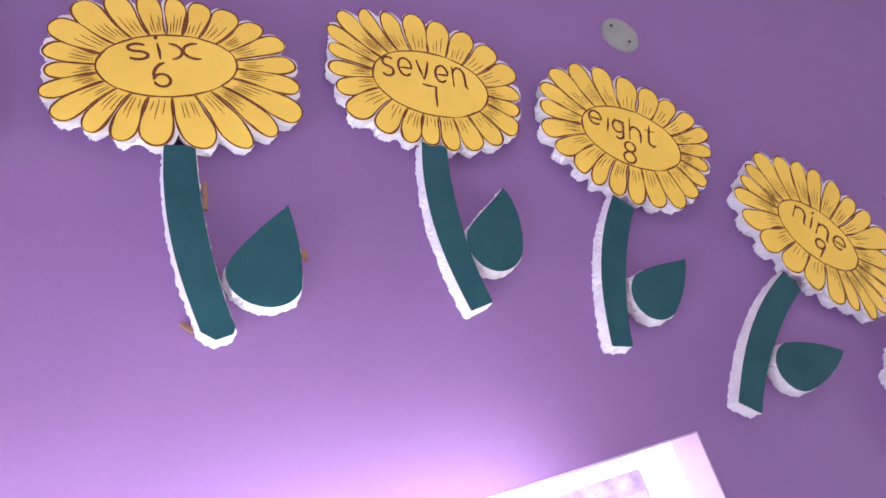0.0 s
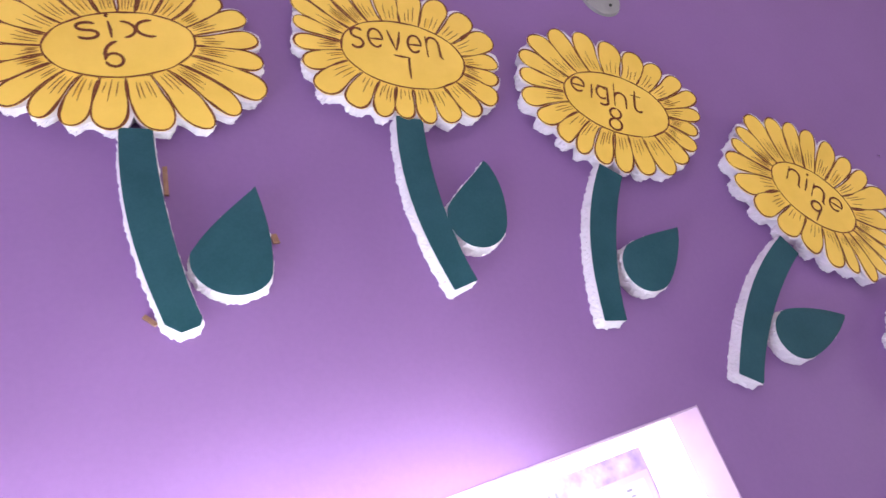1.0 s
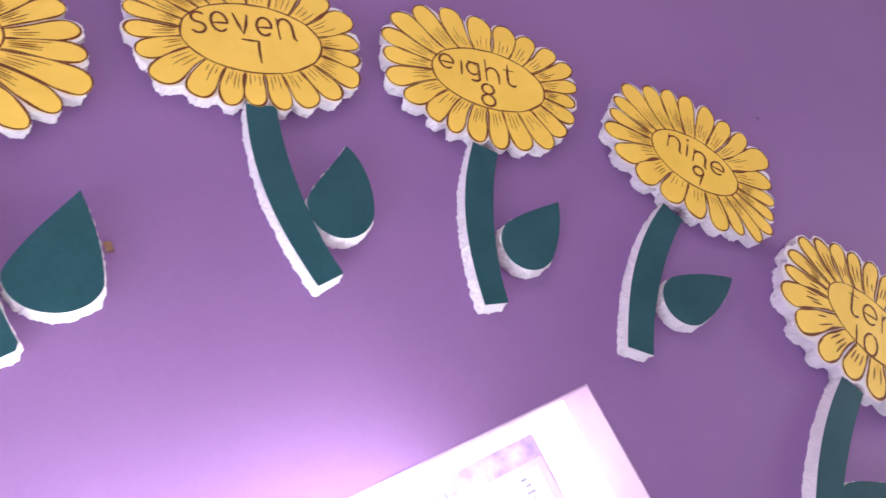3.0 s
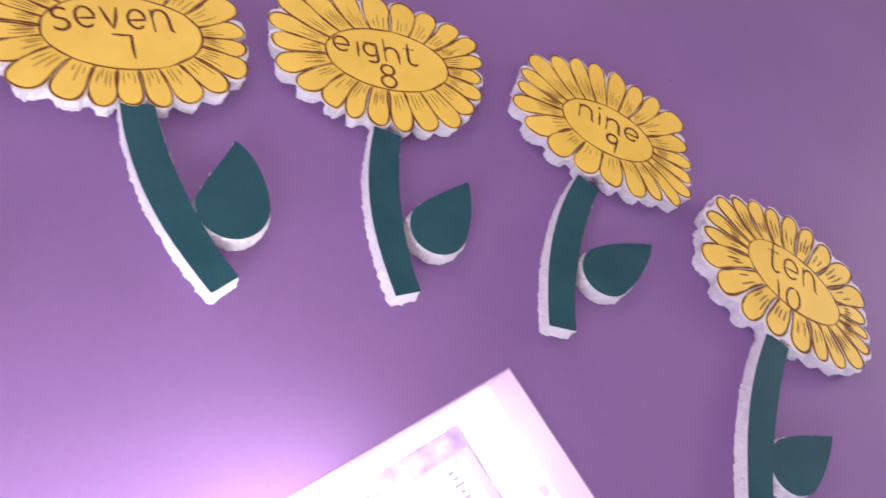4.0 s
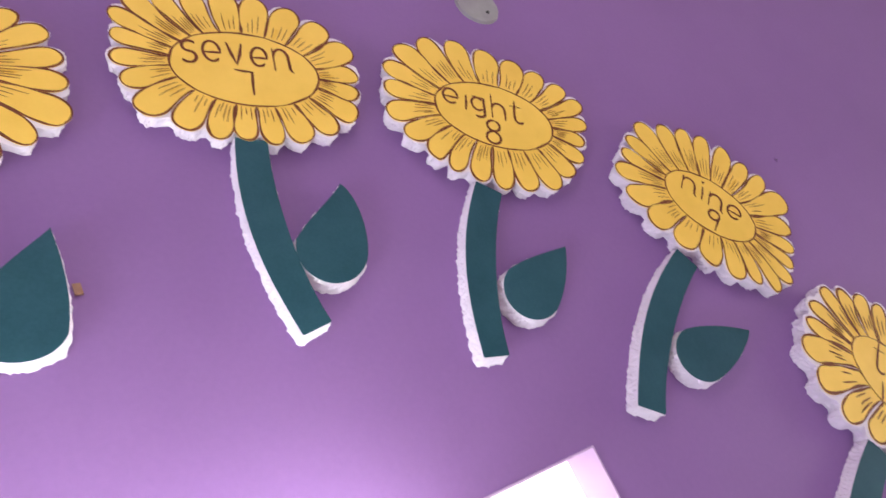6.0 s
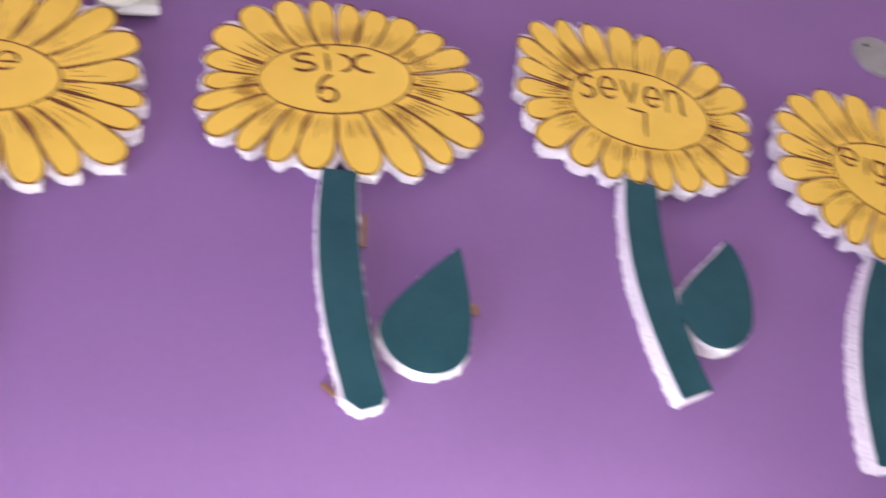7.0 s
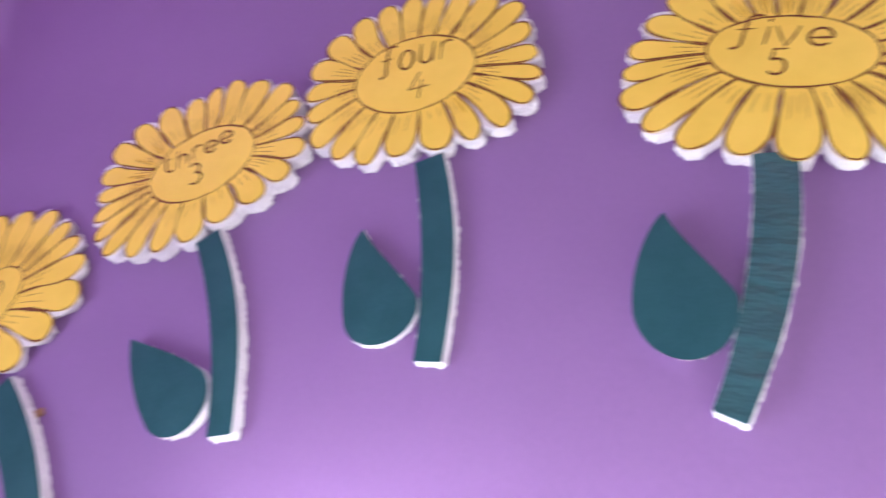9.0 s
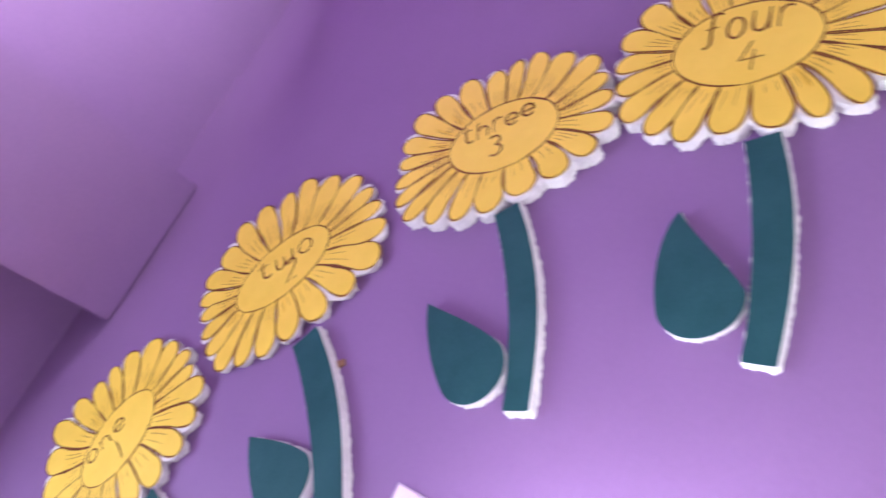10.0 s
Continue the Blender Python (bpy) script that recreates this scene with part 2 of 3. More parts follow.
    if ch == "8":
        return [arc(0.42, 1.14, 0.34, 0.34, 80, 435), arc(0.42, 0.38, 0.38, 0.38, 90, 445)], 0.84
    if ch == "9":
        return [arc(0.4, 1.08, 0.38, 0.38, 20, 380), [(0.78, 1.3), (0.74, 0.6), (0.7, -0.1)]], 0.84
    return [arc(0.42, 0.75, 0.42, 0.72, 80, 435)], 0.86   # nought


def letters(text, width, size, x0, z0, turn, depth, name, parent, seed, pen=0.0038):
    """Handwriting on the disc: text over width, x-height size, baseline centred on x0, z0, turned clockwise."""
    rng = random.Random(seed)
    bm = bmesh.new()
    drawn = [glyph(ch) for ch in text]
    gap = 0.26
    total = sum(w for _, w in drawn) + gap * (len(drawn) - 1)
    sx = width / total if width else size
    st, ct = math.sin(turn), math.cos(turn)
    at = -total / 2
    for ch, (lines, w) in zip(text, drawn):
        if ch == "i" and text == "eight":   # written without its dot
            lines = lines[:1]
        dx, dz, lean, big = at + rng.uniform(-0.03, 0.03), rng.uniform(-0.07, 0.07), rng.uniform(-0.05, 0.08), rng.uniform(0.94, 1.06)
        for pts in lines:
            flat = [((dx + x * big + lean * z) * sx, (dz + z * big) * size) for x, z in pts]
            stroke(bm, [(x0 + x * ct + z * st, z0 - x * st + z * ct) for x, z in flat], depth + rng.uniform(0, 0.0001), pen * rng.uniform(0.9, 1.1), 0)
        at += w + gap
    return part(name, bm, INK, parent)


def stem_outline(top, bottom, bow, w0, w1, cut, steps=12):
    ax, az = bottom[0] - top[0], bottom[1] - top[1]
    ln = math.hypot(ax, az)
    nx, nz = az / ln, -ax / ln
    left, right = [], []
    for k in range(steps + 1):
        s = k / steps
        b = bow * 4 * s * (1 - s)
        x, z = top[0] + ax * s + nx * b, top[1] + az * s + nz * b
        db = bow * 4 * (1 - 2 * s) / ln
        tx, tz = ax / ln + nx * db, az / ln + nz * db
        tl = math.hypot(tx, tz)
        w = (w0 + (w1 - w0) * s + 0.004 * math.sin(math.pi * min(1, s * 1.15))) / 2
        left.append((x - tz / tl * w, z + tx / tl * w))
        right.append((x + tz / tl * w, z - tx / tl * w))
    # worn corners at the foot
    (lx, lz), (rx, rz) = left.pop(), right.pop()
    for side, (px, pz), (ox, oz), c in ((left, (lx, lz), (rx, rz), cut[0]), (right, (rx, rz), (lx, lz), cut[1])):
        (qx, qz), ln = side[-1], math.hypot(ox - px, oz - pz)
        up = math.hypot(qx - px, qz - pz)
        side += [(px + (qx - px) * c / up, pz + (qz - pz) * c / up), (px + (ox - px) * c * 0.8 / ln, pz + (oz - pz) * c * 0.8 / ln)]
    return left + right[::-1]


def leaf_outline(tip, centre, r, full1, full2, blunt, steps=44):
    """A teardrop: a round end about centre, drawn out into a point at tip; each side fuller or straighter."""
    ax, az = tip[0] - centre[0], tip[1] - centre[1]
    ln = math.hypot(ax, az)
    ux, uz = ax / ln, az / ln
    pts = []
    for k in range(steps):
        a = math.tau * k / steps
        c, s = math.cos(a), math.sin(a)
        along = blunt * r * c if c < 0 else ln * (1 - (1 - c) ** 0.82)
        across = r * s * (1.0 if c < 0 else (1 - c) ** (full1 if s > 0 else full2))
        pts.append((centre[0] + ux * along - uz * across, centre[1] + uz * along + ux * across))
    return pts


def area2(pts):
    return sum(pts[i - 1][0] * p[1] - p[0] * pts[i - 1][1] for i, p in enumerate(pts))


def ccw(pts):
    return pts if area2(pts) > 0 else pts[::-1]


def dense(pts, step):
    out = []
    for i, p in enumerate(pts):
        q = pts[(i + 1) % len(pts)]
        n = max(1, round(math.hypot(q[0] - p[0], q[1] - p[1]) / step))
        out += [(p[0] + (q[0] - p[0]) * k / n, p[1] + (q[1] - p[1]) * k / n) for k in range(n)]
    return out


def grow(pts, d):
    n = len(pts)
    out = []
    for i, (x, z) in enumerate(pts):
        (xa, za), (xb, zb) = pts[i - 1], pts[(i + 1) % n]
        tx, tz = xb - xa, zb - za
        ln = math.hypot(tx, tz) or 1.0
        out.append((x + tz / ln * d, z - tx / ln * d))
    return out


def number_flower(word, digit, centre, turn, disc, petals, reach, stem, leaf, text, thick=THICK, stem_thick=None, bold=1.0, creased=False, seed=1, lip=-0.0060, strip=0.0015, margin=0.0006, weight=0.95, shaded=0.12, fine=1.0, leaf_lip=0.0, cut=(0.0015, 0.0015), tapes=()):
    """A foam sunflower on the wall: an oval head with drawn petals, an oval disc and writing; stem; leaf.
    petals: the direction of each round the disc, in degrees clockwise from its top; reach: the length of each, in tenths of the disc."""
    rng = random.Random(seed)
    card, low = thick + 0.0008, stem_thick or thick - 0.0006
    cx, cz = centre
    top, bottom, bow, w0, w1 = stem
    thing = tagged(new("number_flower"), f"yellow foam sunflower reading {word} {digit} on purple wall", "wall decoration", "number flowers on the wall")
    thing.location = (cx, 0, cz)
    n = len(petals)
    tilt_c, tilt_s = math.cos(turn), math.sin(turn)
    tips = [radians(p) for p in petals]
    rad = [r / 10 for r in reach]

    def oval(a, r, out=0.0):
        """The point at angle a, r times the disc from its centre and out metres further, turned with the flower."""
        x, z = disc[0] * math.sin(a), disc[1] * math.cos(a)
        k = r + out / math.hypot(x, z)
        return (k * (x * tilt_c + z * tilt_s), k * (z * tilt_c - x * tilt_s))

    def splay(a, s):
        """Petals stand closer to upright at their foot (s = 0) than at their tip (s = 1)."""
        return a + 0.2 * (1 - s) * math.sin(2 * a)

    # torn foam under the petals: scalloped, a little larger than the paper
    edge = []
    for i in range(n):
        a0, a1 = tips[i], tips[(i + 1) % n] + (math.tau if i == n - 1 else 0)
        steps = max(10, round(420 * (a1 - a0) / math.tau))
        deep = (0.86 if margin > 0.003 else 0.74) + 0.2 * noise.noise((i * 2.3, seed, 1.0))
        for k in range(steps):
            f = k / steps
            a = a0 + (a1 - a0) * f
            u = min(f, 1 - f) * 2
            tip = rad[i] * (1 - f) + rad[(i + 1) % n] * f
            full = max(deep, 0.55 + 0.45 * math.sqrt(max(0.0, 1 - u ** 2.6)))
            edge.append(oval(a, 1 + (tip - 1) * full, margin + 0.0018 * noise.noise((a * 9, seed * 3.1, 0)) + 0.0016 * noise.noise((a * 40, seed * 1.7, 4))))
    head = part("flower_head", slab(ccw(edge), thick, 0.0032, seed, lip, 7), FOAM, thing, "white crumbly foam backing with scalloped edge")

    for i in range(n):
        before = tips[i] - (tips[i - 1] - (math.tau if i == 0 else 0))
        after = tips[(i + 1) % n] + (math.tau if i == n - 1 else 0) - tips[i]
        tip, base = rad[i], 0.97
        plump, blunt, hold = rng.uniform(0.985, 1.0) * (0.95 if bold > 1 else 1.0), rng.uniform(1.9, 2.5), rng.uniform(0.5, 0.62)
        lean, wave = rng.uniform(-0.10, 0.10), rng.uniform(-0.05, 0.05)

        def at(side, s):
            """A point of the petal: side -1 to 1 across it, s from its foot to its tip."""
            half = (before if side < 0 else after) / 2
            bent = lean * math.sin(math.pi * s) * half + wave * math.sin(math.tau * s) * half
            return oval(splay(tips[i] + side * half + bent, s), base + (tip - base) * s)

        left, right = [], []
        for k in range(14):
            s = 1 - (1 - k / 13) ** 1.7
            g = 1.0 if s < hold else math.sqrt(max(0.0, 1 - ((s - hold) / (1 - hold)) ** blunt))
            left.append(at(-g * plump, s))
            right.append(at(g * plump, s))
        bm = bmesh.new()
        sheet(bm, ccw(left[:-1] + [at(0, 1)] + right[:-1][::-1]), card + 0.0002 * (i % 2), rim=0.0021 * (1.45 if bold > 1 else 1.0))
        # pen lines from the foot of the petal
        lines = rng.choice((3, 3, 3, 4) if fine > 0.8 else (2, 2, 3)) if bold == 1 else rng.choice((2, 3))
        swing = rng.uniform(-0.25, 0.25)
        for j in range(lines):
            off = ((j + 0.5) / lines - 0.5) * 1.25 + rng.uniform(-0.06, 0.06)
            s0, s1 = rng.uniform(0.05, 0.13) + (0.12 if bold > 1 else 0), rng.uniform(0.28, 0.54) + (0.12 if bold > 1 else 0)
            stroke(bm, [at(off + swing * (f - 0.3) * 0.5, s0 + (s1 - s0) * f) for f in (0, 0.33, 0.67, 1)], card + 0.0007, 0.0011 * bold * fine, 2)
        if rng.random() < shaded:   # soft pencil shading under the lines
            off, s1 = rng.uniform(-0.3, 0.3), rng.uniform(0.3, 0.48)
            stroke(bm, [at(off, 0.06 + (s1 - 0.06) * k / 5) for k in range(6)], card + 0.00045, rng.uniform(0.003, 0.0055), 3)
        part("petal", bm, [YELLOW, INK, FINE_INK if bold == 1 else INK, SMUDGE], head)

    bm = bmesh.new()
    sheet(bm, ccw([oval(math.tau * k / 72, 1.0) for k in range(72)]), card + 0.0006, rim=0.0021)
    part("disc", bm, [YELLOW, INK], head, "oval yellow paper centre with brown outline")
    # baseline middle, turn, width and letter height of the word; foot and height of the numeral
    bx, bz, way, wide, high, nx, nz, nh = text
    letters(word, wide, high, bx, bz, way, card + 0.0010, "word", head, seed, 0.0038 * weight)
    letters(digit, 0, nh, nx, nz, way, card + 0.0010, "numeral", head, seed + 50, 0.0038 * weight)

    # stem and leaf, in the thing's own coordinates
    def here(p):
        return (p[0] - cx, p[1] - cz)

    line = ccw(stem_outline(here(top), here(bottom), bow, w0, w1, cut))
    stalk = part("stem", slab(dense(grow(line, 0.0003), 0.003), low, 0.0028, seed + 3, strip, 6), FOAM, thing, "white foam strip")
    bm = bmesh.new()
    sheet(bm, line, low + 0.0008)
    part("stem_card", bm, GREEN_CREASED if creased else GREEN, stalk, "creased dark green card" if creased else "dark green card")
    tip, lc, lr, full1, full2, blunt = leaf
    line = ccw(leaf_outline(here(tip), here(lc), lr, full1, full2, blunt))
    blade = part("leaf", slab(dense(line, 0.003), low - 0.0005, 0.0028, seed + 7, strip + leaf_lip, 6), FOAM, thing, "white foam teardrop")
    bm = bmesh.new()
    sheet(bm, line, low + 0.0003)
    part("leaf_card", bm, GREEN, blade, "dark green card")
    for (x, z, w, h, a) in tapes:
        bm = bmesh.new()
        box(bm, -w / 2, w / 2, -0.004, -0.0005, -h / 2, h / 2)
        for v in bm.verts:
            v.co.y -= 0.003 * noise.noise((v.co.x * 90, v.co.z * 90, seed))
        bmesh.ops.transform(bm, matrix=pose(x - cx, 0, z - cz, 0, a, 0), verts=bm.verts[:])
        part("tape", bm, TAPE, thing, "brown sticky tape end")
    return thing


# ---- large structure ----
NX0, NX1, NZ0, NZ1, ND = -0.711, 0.684, 0.95, 1.75, 0.05   # display niche in the wall
WEST = -1.535   # the side wall's face
tagged(part("wall_north", boxes((WEST - 0.2, NX0, 0, 0.2, 0, 3.2), (NX1, 5.0, 0, 0.2, 0, 3.2), (NX0, NX1, 0, 0.2, NZ1, 3.2), (NX0, NX1, 0, 0.2, 0, NZ0)), PURPLE), "purple painted wall with foam flowers", "wall", kind="structure")
# east and south walls are unseen, made white to bounce light indoors
tagged(part("wall_east", boxes((5.0, 5.2, -3.2, -1.85, 0, 3.2), (5.0, 5.2, -0.75, 0.2, 0, 3.2), (5.0, 5.2, -1.85, -0.75, 0, 0.25), (5.0, 5.2, -1.85, -0.75, 1.35, 3.2)), WHITE), "unseen white wall with an opening for an added lamp", "wall", kind="structure")
tagged(part("wall_west", boxes((WEST - 0.2, WEST, -3.2, -1.3, 0, 3.2), (WEST - 0.2, WEST, -0.4, 0, 0, 3.2), (WEST - 0.2, WEST, -1.3, -0.4, 0, 0.5), (WEST - 0.2, WEST, -1.3, -0.4, 1.4, 3.2)), PURPLE), "lilac purple side wall with a window opening", "wall", kind="structure")
tagged(part("wall_south", boxes((WEST, -0.8, -3.2, -3.0, 0, 3.2), (1.6, 5.0, -3.2, -3.0, 0, 3.2), (-0.8, 1.6, -3.2, -3.0, 0, 1.15), (-0.8, 1.6, -3.2, -3.0, 2.45, 3.2)), WHITE),
       "unseen white wall with an opening for an added lamp", "wall", kind="structure")
# unseen floor, kept pale to bounce light up onto the foam
tagged(part("floor", boxes((WEST - 0.2, 5.2, -3.2, 0.2, -0.1, 0.0)), FLOOR), "plain light grey floor", "floor", kind="structure")
tagged(part("ceiling", boxes((WEST - 0.2, 5.2, -3.2, 0.2, 3.2, 3.3)), CEIL), "plain white ceiling", "ceiling", kind="structure")
tagged(part("boxed_beam", boxes((WEST + 0.001, -1.417, -2.998, -0.001, 1.745, 2.015), bevel=0.003), PURPLE), "purple painted boxed beam along the side wall", "beam", kind="structure")

# ---- the display niche ----
niche = tagged(part("light_box", boxes((NX0, NX1, ND, ND + 0.012, NZ0, NZ1)), DIFFUSER), "white backlit light box set in the purple wall", "light box")
T = 0.002
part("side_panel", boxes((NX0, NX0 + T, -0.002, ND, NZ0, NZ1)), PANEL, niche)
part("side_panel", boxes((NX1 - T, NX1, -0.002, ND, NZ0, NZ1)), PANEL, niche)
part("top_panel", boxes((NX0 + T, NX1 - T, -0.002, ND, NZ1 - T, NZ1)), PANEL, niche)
part("bottom_panel", boxes((NX0 + T, NX1 - T, -0.002, ND, NZ0, NZ0 + T)), WHITE, niche)
poster = tagged(new("poster"), "pale glowing lilac print with a white label inside the light box", "poster")
poster.location = (0.48, ND, 1.70)
part("picture", boxes((-0.21, 0.140, -0.0020, -0.0005, -0.13, 0.031)), PRINT, poster, "pale glowing lilac picture")
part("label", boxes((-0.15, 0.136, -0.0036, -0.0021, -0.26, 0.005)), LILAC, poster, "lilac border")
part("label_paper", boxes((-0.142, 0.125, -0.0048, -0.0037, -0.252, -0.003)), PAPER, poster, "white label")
for k in range(5):
    part("text_bar", boxes((0.096 + 0.003 * (k % 2), 0.104 + 0.002 * (k % 3), -0.0056, -0.0049, -0.008 - 0.0072 * k - 0.003, -0.008 - 0.0072 * k)), GREY_INK, poster)
for k in range(4):
    part("text_bar", boxes((-0.020 + 0.0095 * k, -0.017 + 0.0095 * k, -0.0028, -0.0021, 0.010, 0.017)), GREY_INK, poster)
# the clip takes the border's lilac and so glows with it
clip = tagged(part("clip", boxes((0.660, 0.674, ND - 0.005, ND - 0.0005, 1.614, 1.627), bevel=0.0015), LILAC), "small lilac clip inside the light box", "clip")
# invented tube, out of view, that makes the glow above the light box
lamp = tagged(new("added_tube_lamp"), "unseen white tube lamp added for the wall glow above the recess", "lamp")
lamp.location = (-0.06, -0.075, 1.695)
bm = bmesh.new()
bmesh.ops.create_cone(bm, cap_ends=True, segments=20, radius1=0.012, radius2=0.012, depth=1.02, matrix=pose(0, -0.02, 0, 0, 90, 0))
part("tube", bm, TUBE, lamp, "glowing white tube")
part("batten", boxes((-0.53, 0.53, -0.004, 0.03, -0.03, -0.014), bevel=0.002), WHITE_PLASTIC, lamp)
part("bracket", boxes((-0.51, -0.49, 0.03, 0.123, -0.026, -0.016)), WHITE_PLASTIC, lamp)
part("bracket", boxes((0.49, 0.51, 0.03, 0.123, -0.026, -0.016)), WHITE_PLASTIC, lamp)

# ---- the flowers ----
number_flower("one", "1", (-1.1781, 1.6219), -1.341, (0.0746, 0.0527), (2, 12, 22, 41, 64, 93, 110, 131, 147, 160, 174, 187, 201, 217, 244, 279, 306, 326, 340, 351), (26.5, 25.7, 25.4, 23.4, 20.7, 20.1, 19.9, 24, 25.1, 26, 25.1, 23.6, 21.9, 20.1, 17.5, 18.1, 21.9, 25.8, 31.5, 29.3),
              ((-1.0522, 1.5806), (-0.8291, 1.5029), -0.0121, 0.0445, 0.0389), ((-1.0363, 1.413), (-0.9625, 1.4334), 0.0505, 0.4, 0.4, 0.8652), (-0.0113, -0.0157, -1.2539, 0.0732, 0.0204, 0.0374, -0.0143, 0.0254), thick=0.012, lip=-0.003, weight=0.75, shaded=0.1, fine=0.7, seed=1)
number_flower("two", "2", (-1.0559, 1.9168), -0.939, (0.0857, 0.0496), (-2, 10, 17, 33, 53, 79, 102, 124, 145, 158, 170, 184, 195, 207, 218, 238, 262, 289, 307, 322, 338, 349), (30.1, 27.8, 28.6, 24.4, 21.9, 19.7, 20.1, 22.6, 26.7, 26.6, 25.9, 24.8, 25, 24.3, 23.7, 19.8, 17.9, 18.4, 21.1, 24.2, 26.4, 30.9),
              ((-0.9366, 1.8435), (-0.7713, 1.6989), -0.0106, 0.0397, 0.0371), ((-0.933, 1.7134), (-0.8448, 1.6908), 0.0402, 0.22, 0.37, 0.8113), (0.0055, 0.0059, -0.8622, 0.0946, 0.0244, 0.032, -0.0094, 0.0258), thick=0.0095, stem_thick=0.013, lip=-0.004, strip=0.002, weight=0.7, shaded=0.1, fine=0.7, seed=2, tapes=((-0.8706, 1.8305, 0.0076, 0.0169, 50),))
number_flower("three", "3", (-0.7949, 2.1518), -0.464, (0.0751, 0.0534), (-4, 7, 15, 31, 48, 68, 87, 112, 131, 148, 168, 186, 201, 213, 228, 241, 257, 276, 294, 314, 327, 342), (22, 23, 23.6, 22.2, 21.7, 19.3, 18.7, 19.6, 20.1, 19.4, 19, 20.8, 21.7, 22.8, 23.7, 22.5, 21, 20.4, 21.9, 24.4, 24.7, 24),
              ((-0.7399, 2.0584), (-0.6163, 1.8542), -0.0136, 0.0309, 0.0267), ((-0.7778, 1.9283), (-0.6856, 1.8774), 0.0382, 0.18, 0.42, 0.9994), (-0.0087, 0.0062, -0.5645, 0.0984, 0.0204, 0.0076, -0.0292, 0.0204), thick=0.018, stem_thick=0.013, lip=-0.001, strip=0.002, weight=0.75, shaded=0.1, fine=0.7, leaf_lip=-0.003, seed=3)
number_flower("four", "4", (-0.5517, 2.287), -0.177, (0.0752, 0.0573), (5, 16, 30, 48, 66, 90, 106, 121, 137, 149, 162, 182, 195, 209, 224, 246, 265, 290, 312, 329, 342, 354), (22.3, 22, 21.8, 21.5, 19.4, 19.2, 20.8, 22, 22.6, 21.6, 20.8, 20.3, 22, 21.8, 21.3, 19, 18.6, 19.9, 21.4, 22, 22.3, 22.6),
              ((-0.4988, 2.1751), (-0.4312, 1.9584), -0.01, 0.0324, 0.0273), ((-0.5448, 2.0852), (-0.4949, 1.9996), 0.0385, 0.05, 0.65, 0.8856), (-0.0007, 0.0102, -0.254, 0.086, 0.0299, 0.0161, -0.0343, 0.0247), thick=0.015, stem_thick=0.011, lip=-0.0005, strip=0.001, weight=0.85, shaded=0.1, fine=0.7, leaf_lip=-0.003, seed=4)
number_flower("five", "5", (-0.1672, 2.3012), 0.125, (0.0743, 0.0433), (-5, 5, 17, 29, 45, 71, 99, 116, 137, 150, 159, 172, 185, 197, 209, 222, 241, 260, 291, 317, 334, 344), (26.2, 27.7, 27.8, 26.6, 23.3, 19.4, 20, 21.9, 26.5, 26.8, 27.5, 27.7, 27.9, 29.1, 28.2, 25.9, 21.9, 20, 20, 23, 25.7, 26.5),
              ((-0.1702, 2.189), (-0.1807, 1.9533), -0.0119, 0.0359, 0.0261), ((-0.2522, 2.1236), (-0.224, 2.0389), 0.0409, 0.11, 0.68, 1.1513), (-0.008, 0.0057, 0.0689, 0.0859, 0.0244, -0.0094, -0.0295, 0.0197), thick=0.0165, lip=-0.002, strip=-0.0005, weight=0.68, shaded=0.1, fine=0.7, leaf_lip=-0.007, creased=True, seed=5)
number_flower("six", "6", (0.1559, 2.3016), -0.056, (0.0785, 0.0455), (-1, 8, 18, 30, 49, 67, 98, 121, 142, 154, 164, 176, 191, 203, 214, 228, 248, 270, 296, 320, 336, 348), (24, 23.1, 22, 21.2, 20, 19.5, 19.1, 20.9, 25.9, 27, 28, 25.9, 24.2, 23.2, 22.1, 21.4, 18.7, 16.4, 17.5, 20.9, 23.9, 24.3),
              ((0.1497, 2.192), (0.1525, 1.965), 0.01, 0.0328, 0.0330), ((0.251, 2.1069), (0.2073, 2.0241), 0.0404, 0.4, 0.31, 0.8339), (-0.0049, 0.0076, -0.0064, 0.0784, 0.023, -0.0116, -0.0307, 0.022), cut=(0.006, 0.013), seed=6, tapes=((0.1680, 2.136, 0.0048, 0.034, 8), (0.1245, 1.9885, 0.0045, 0.0150, -38), (0.2600, 2.0515, 0.0069, 0.0118, 0)))
number_flower("seven", "7", (0.4839, 2.2694), 0.256, (0.0835, 0.0546), (5, 19, 33, 53, 83, 103, 129, 145, 161, 172, 182, 193, 205, 222, 244, 267, 290, 306, 320, 331, 340, 353), (21.7, 21.2, 20.3, 18.6, 16, 16, 17.9, 18.8, 19.3, 19.5, 18.7, 19.5, 19.3, 19.5, 17.1, 17, 17.8, 20.8, 23.2, 23, 22.2, 22.3),
              ((0.4564, 2.1743), (0.444, 1.95), 0.0136, 0.0341, 0.0321), ((0.5307, 2.1029), (0.4925, 2.0302), 0.0376, 0.55, 0.05, 1.1029), (-0.0079, 0.0045, 0.2202, 0.123, 0.0335, -0.0104, -0.0378, 0.0243), lip=-0.0045, seed=7)
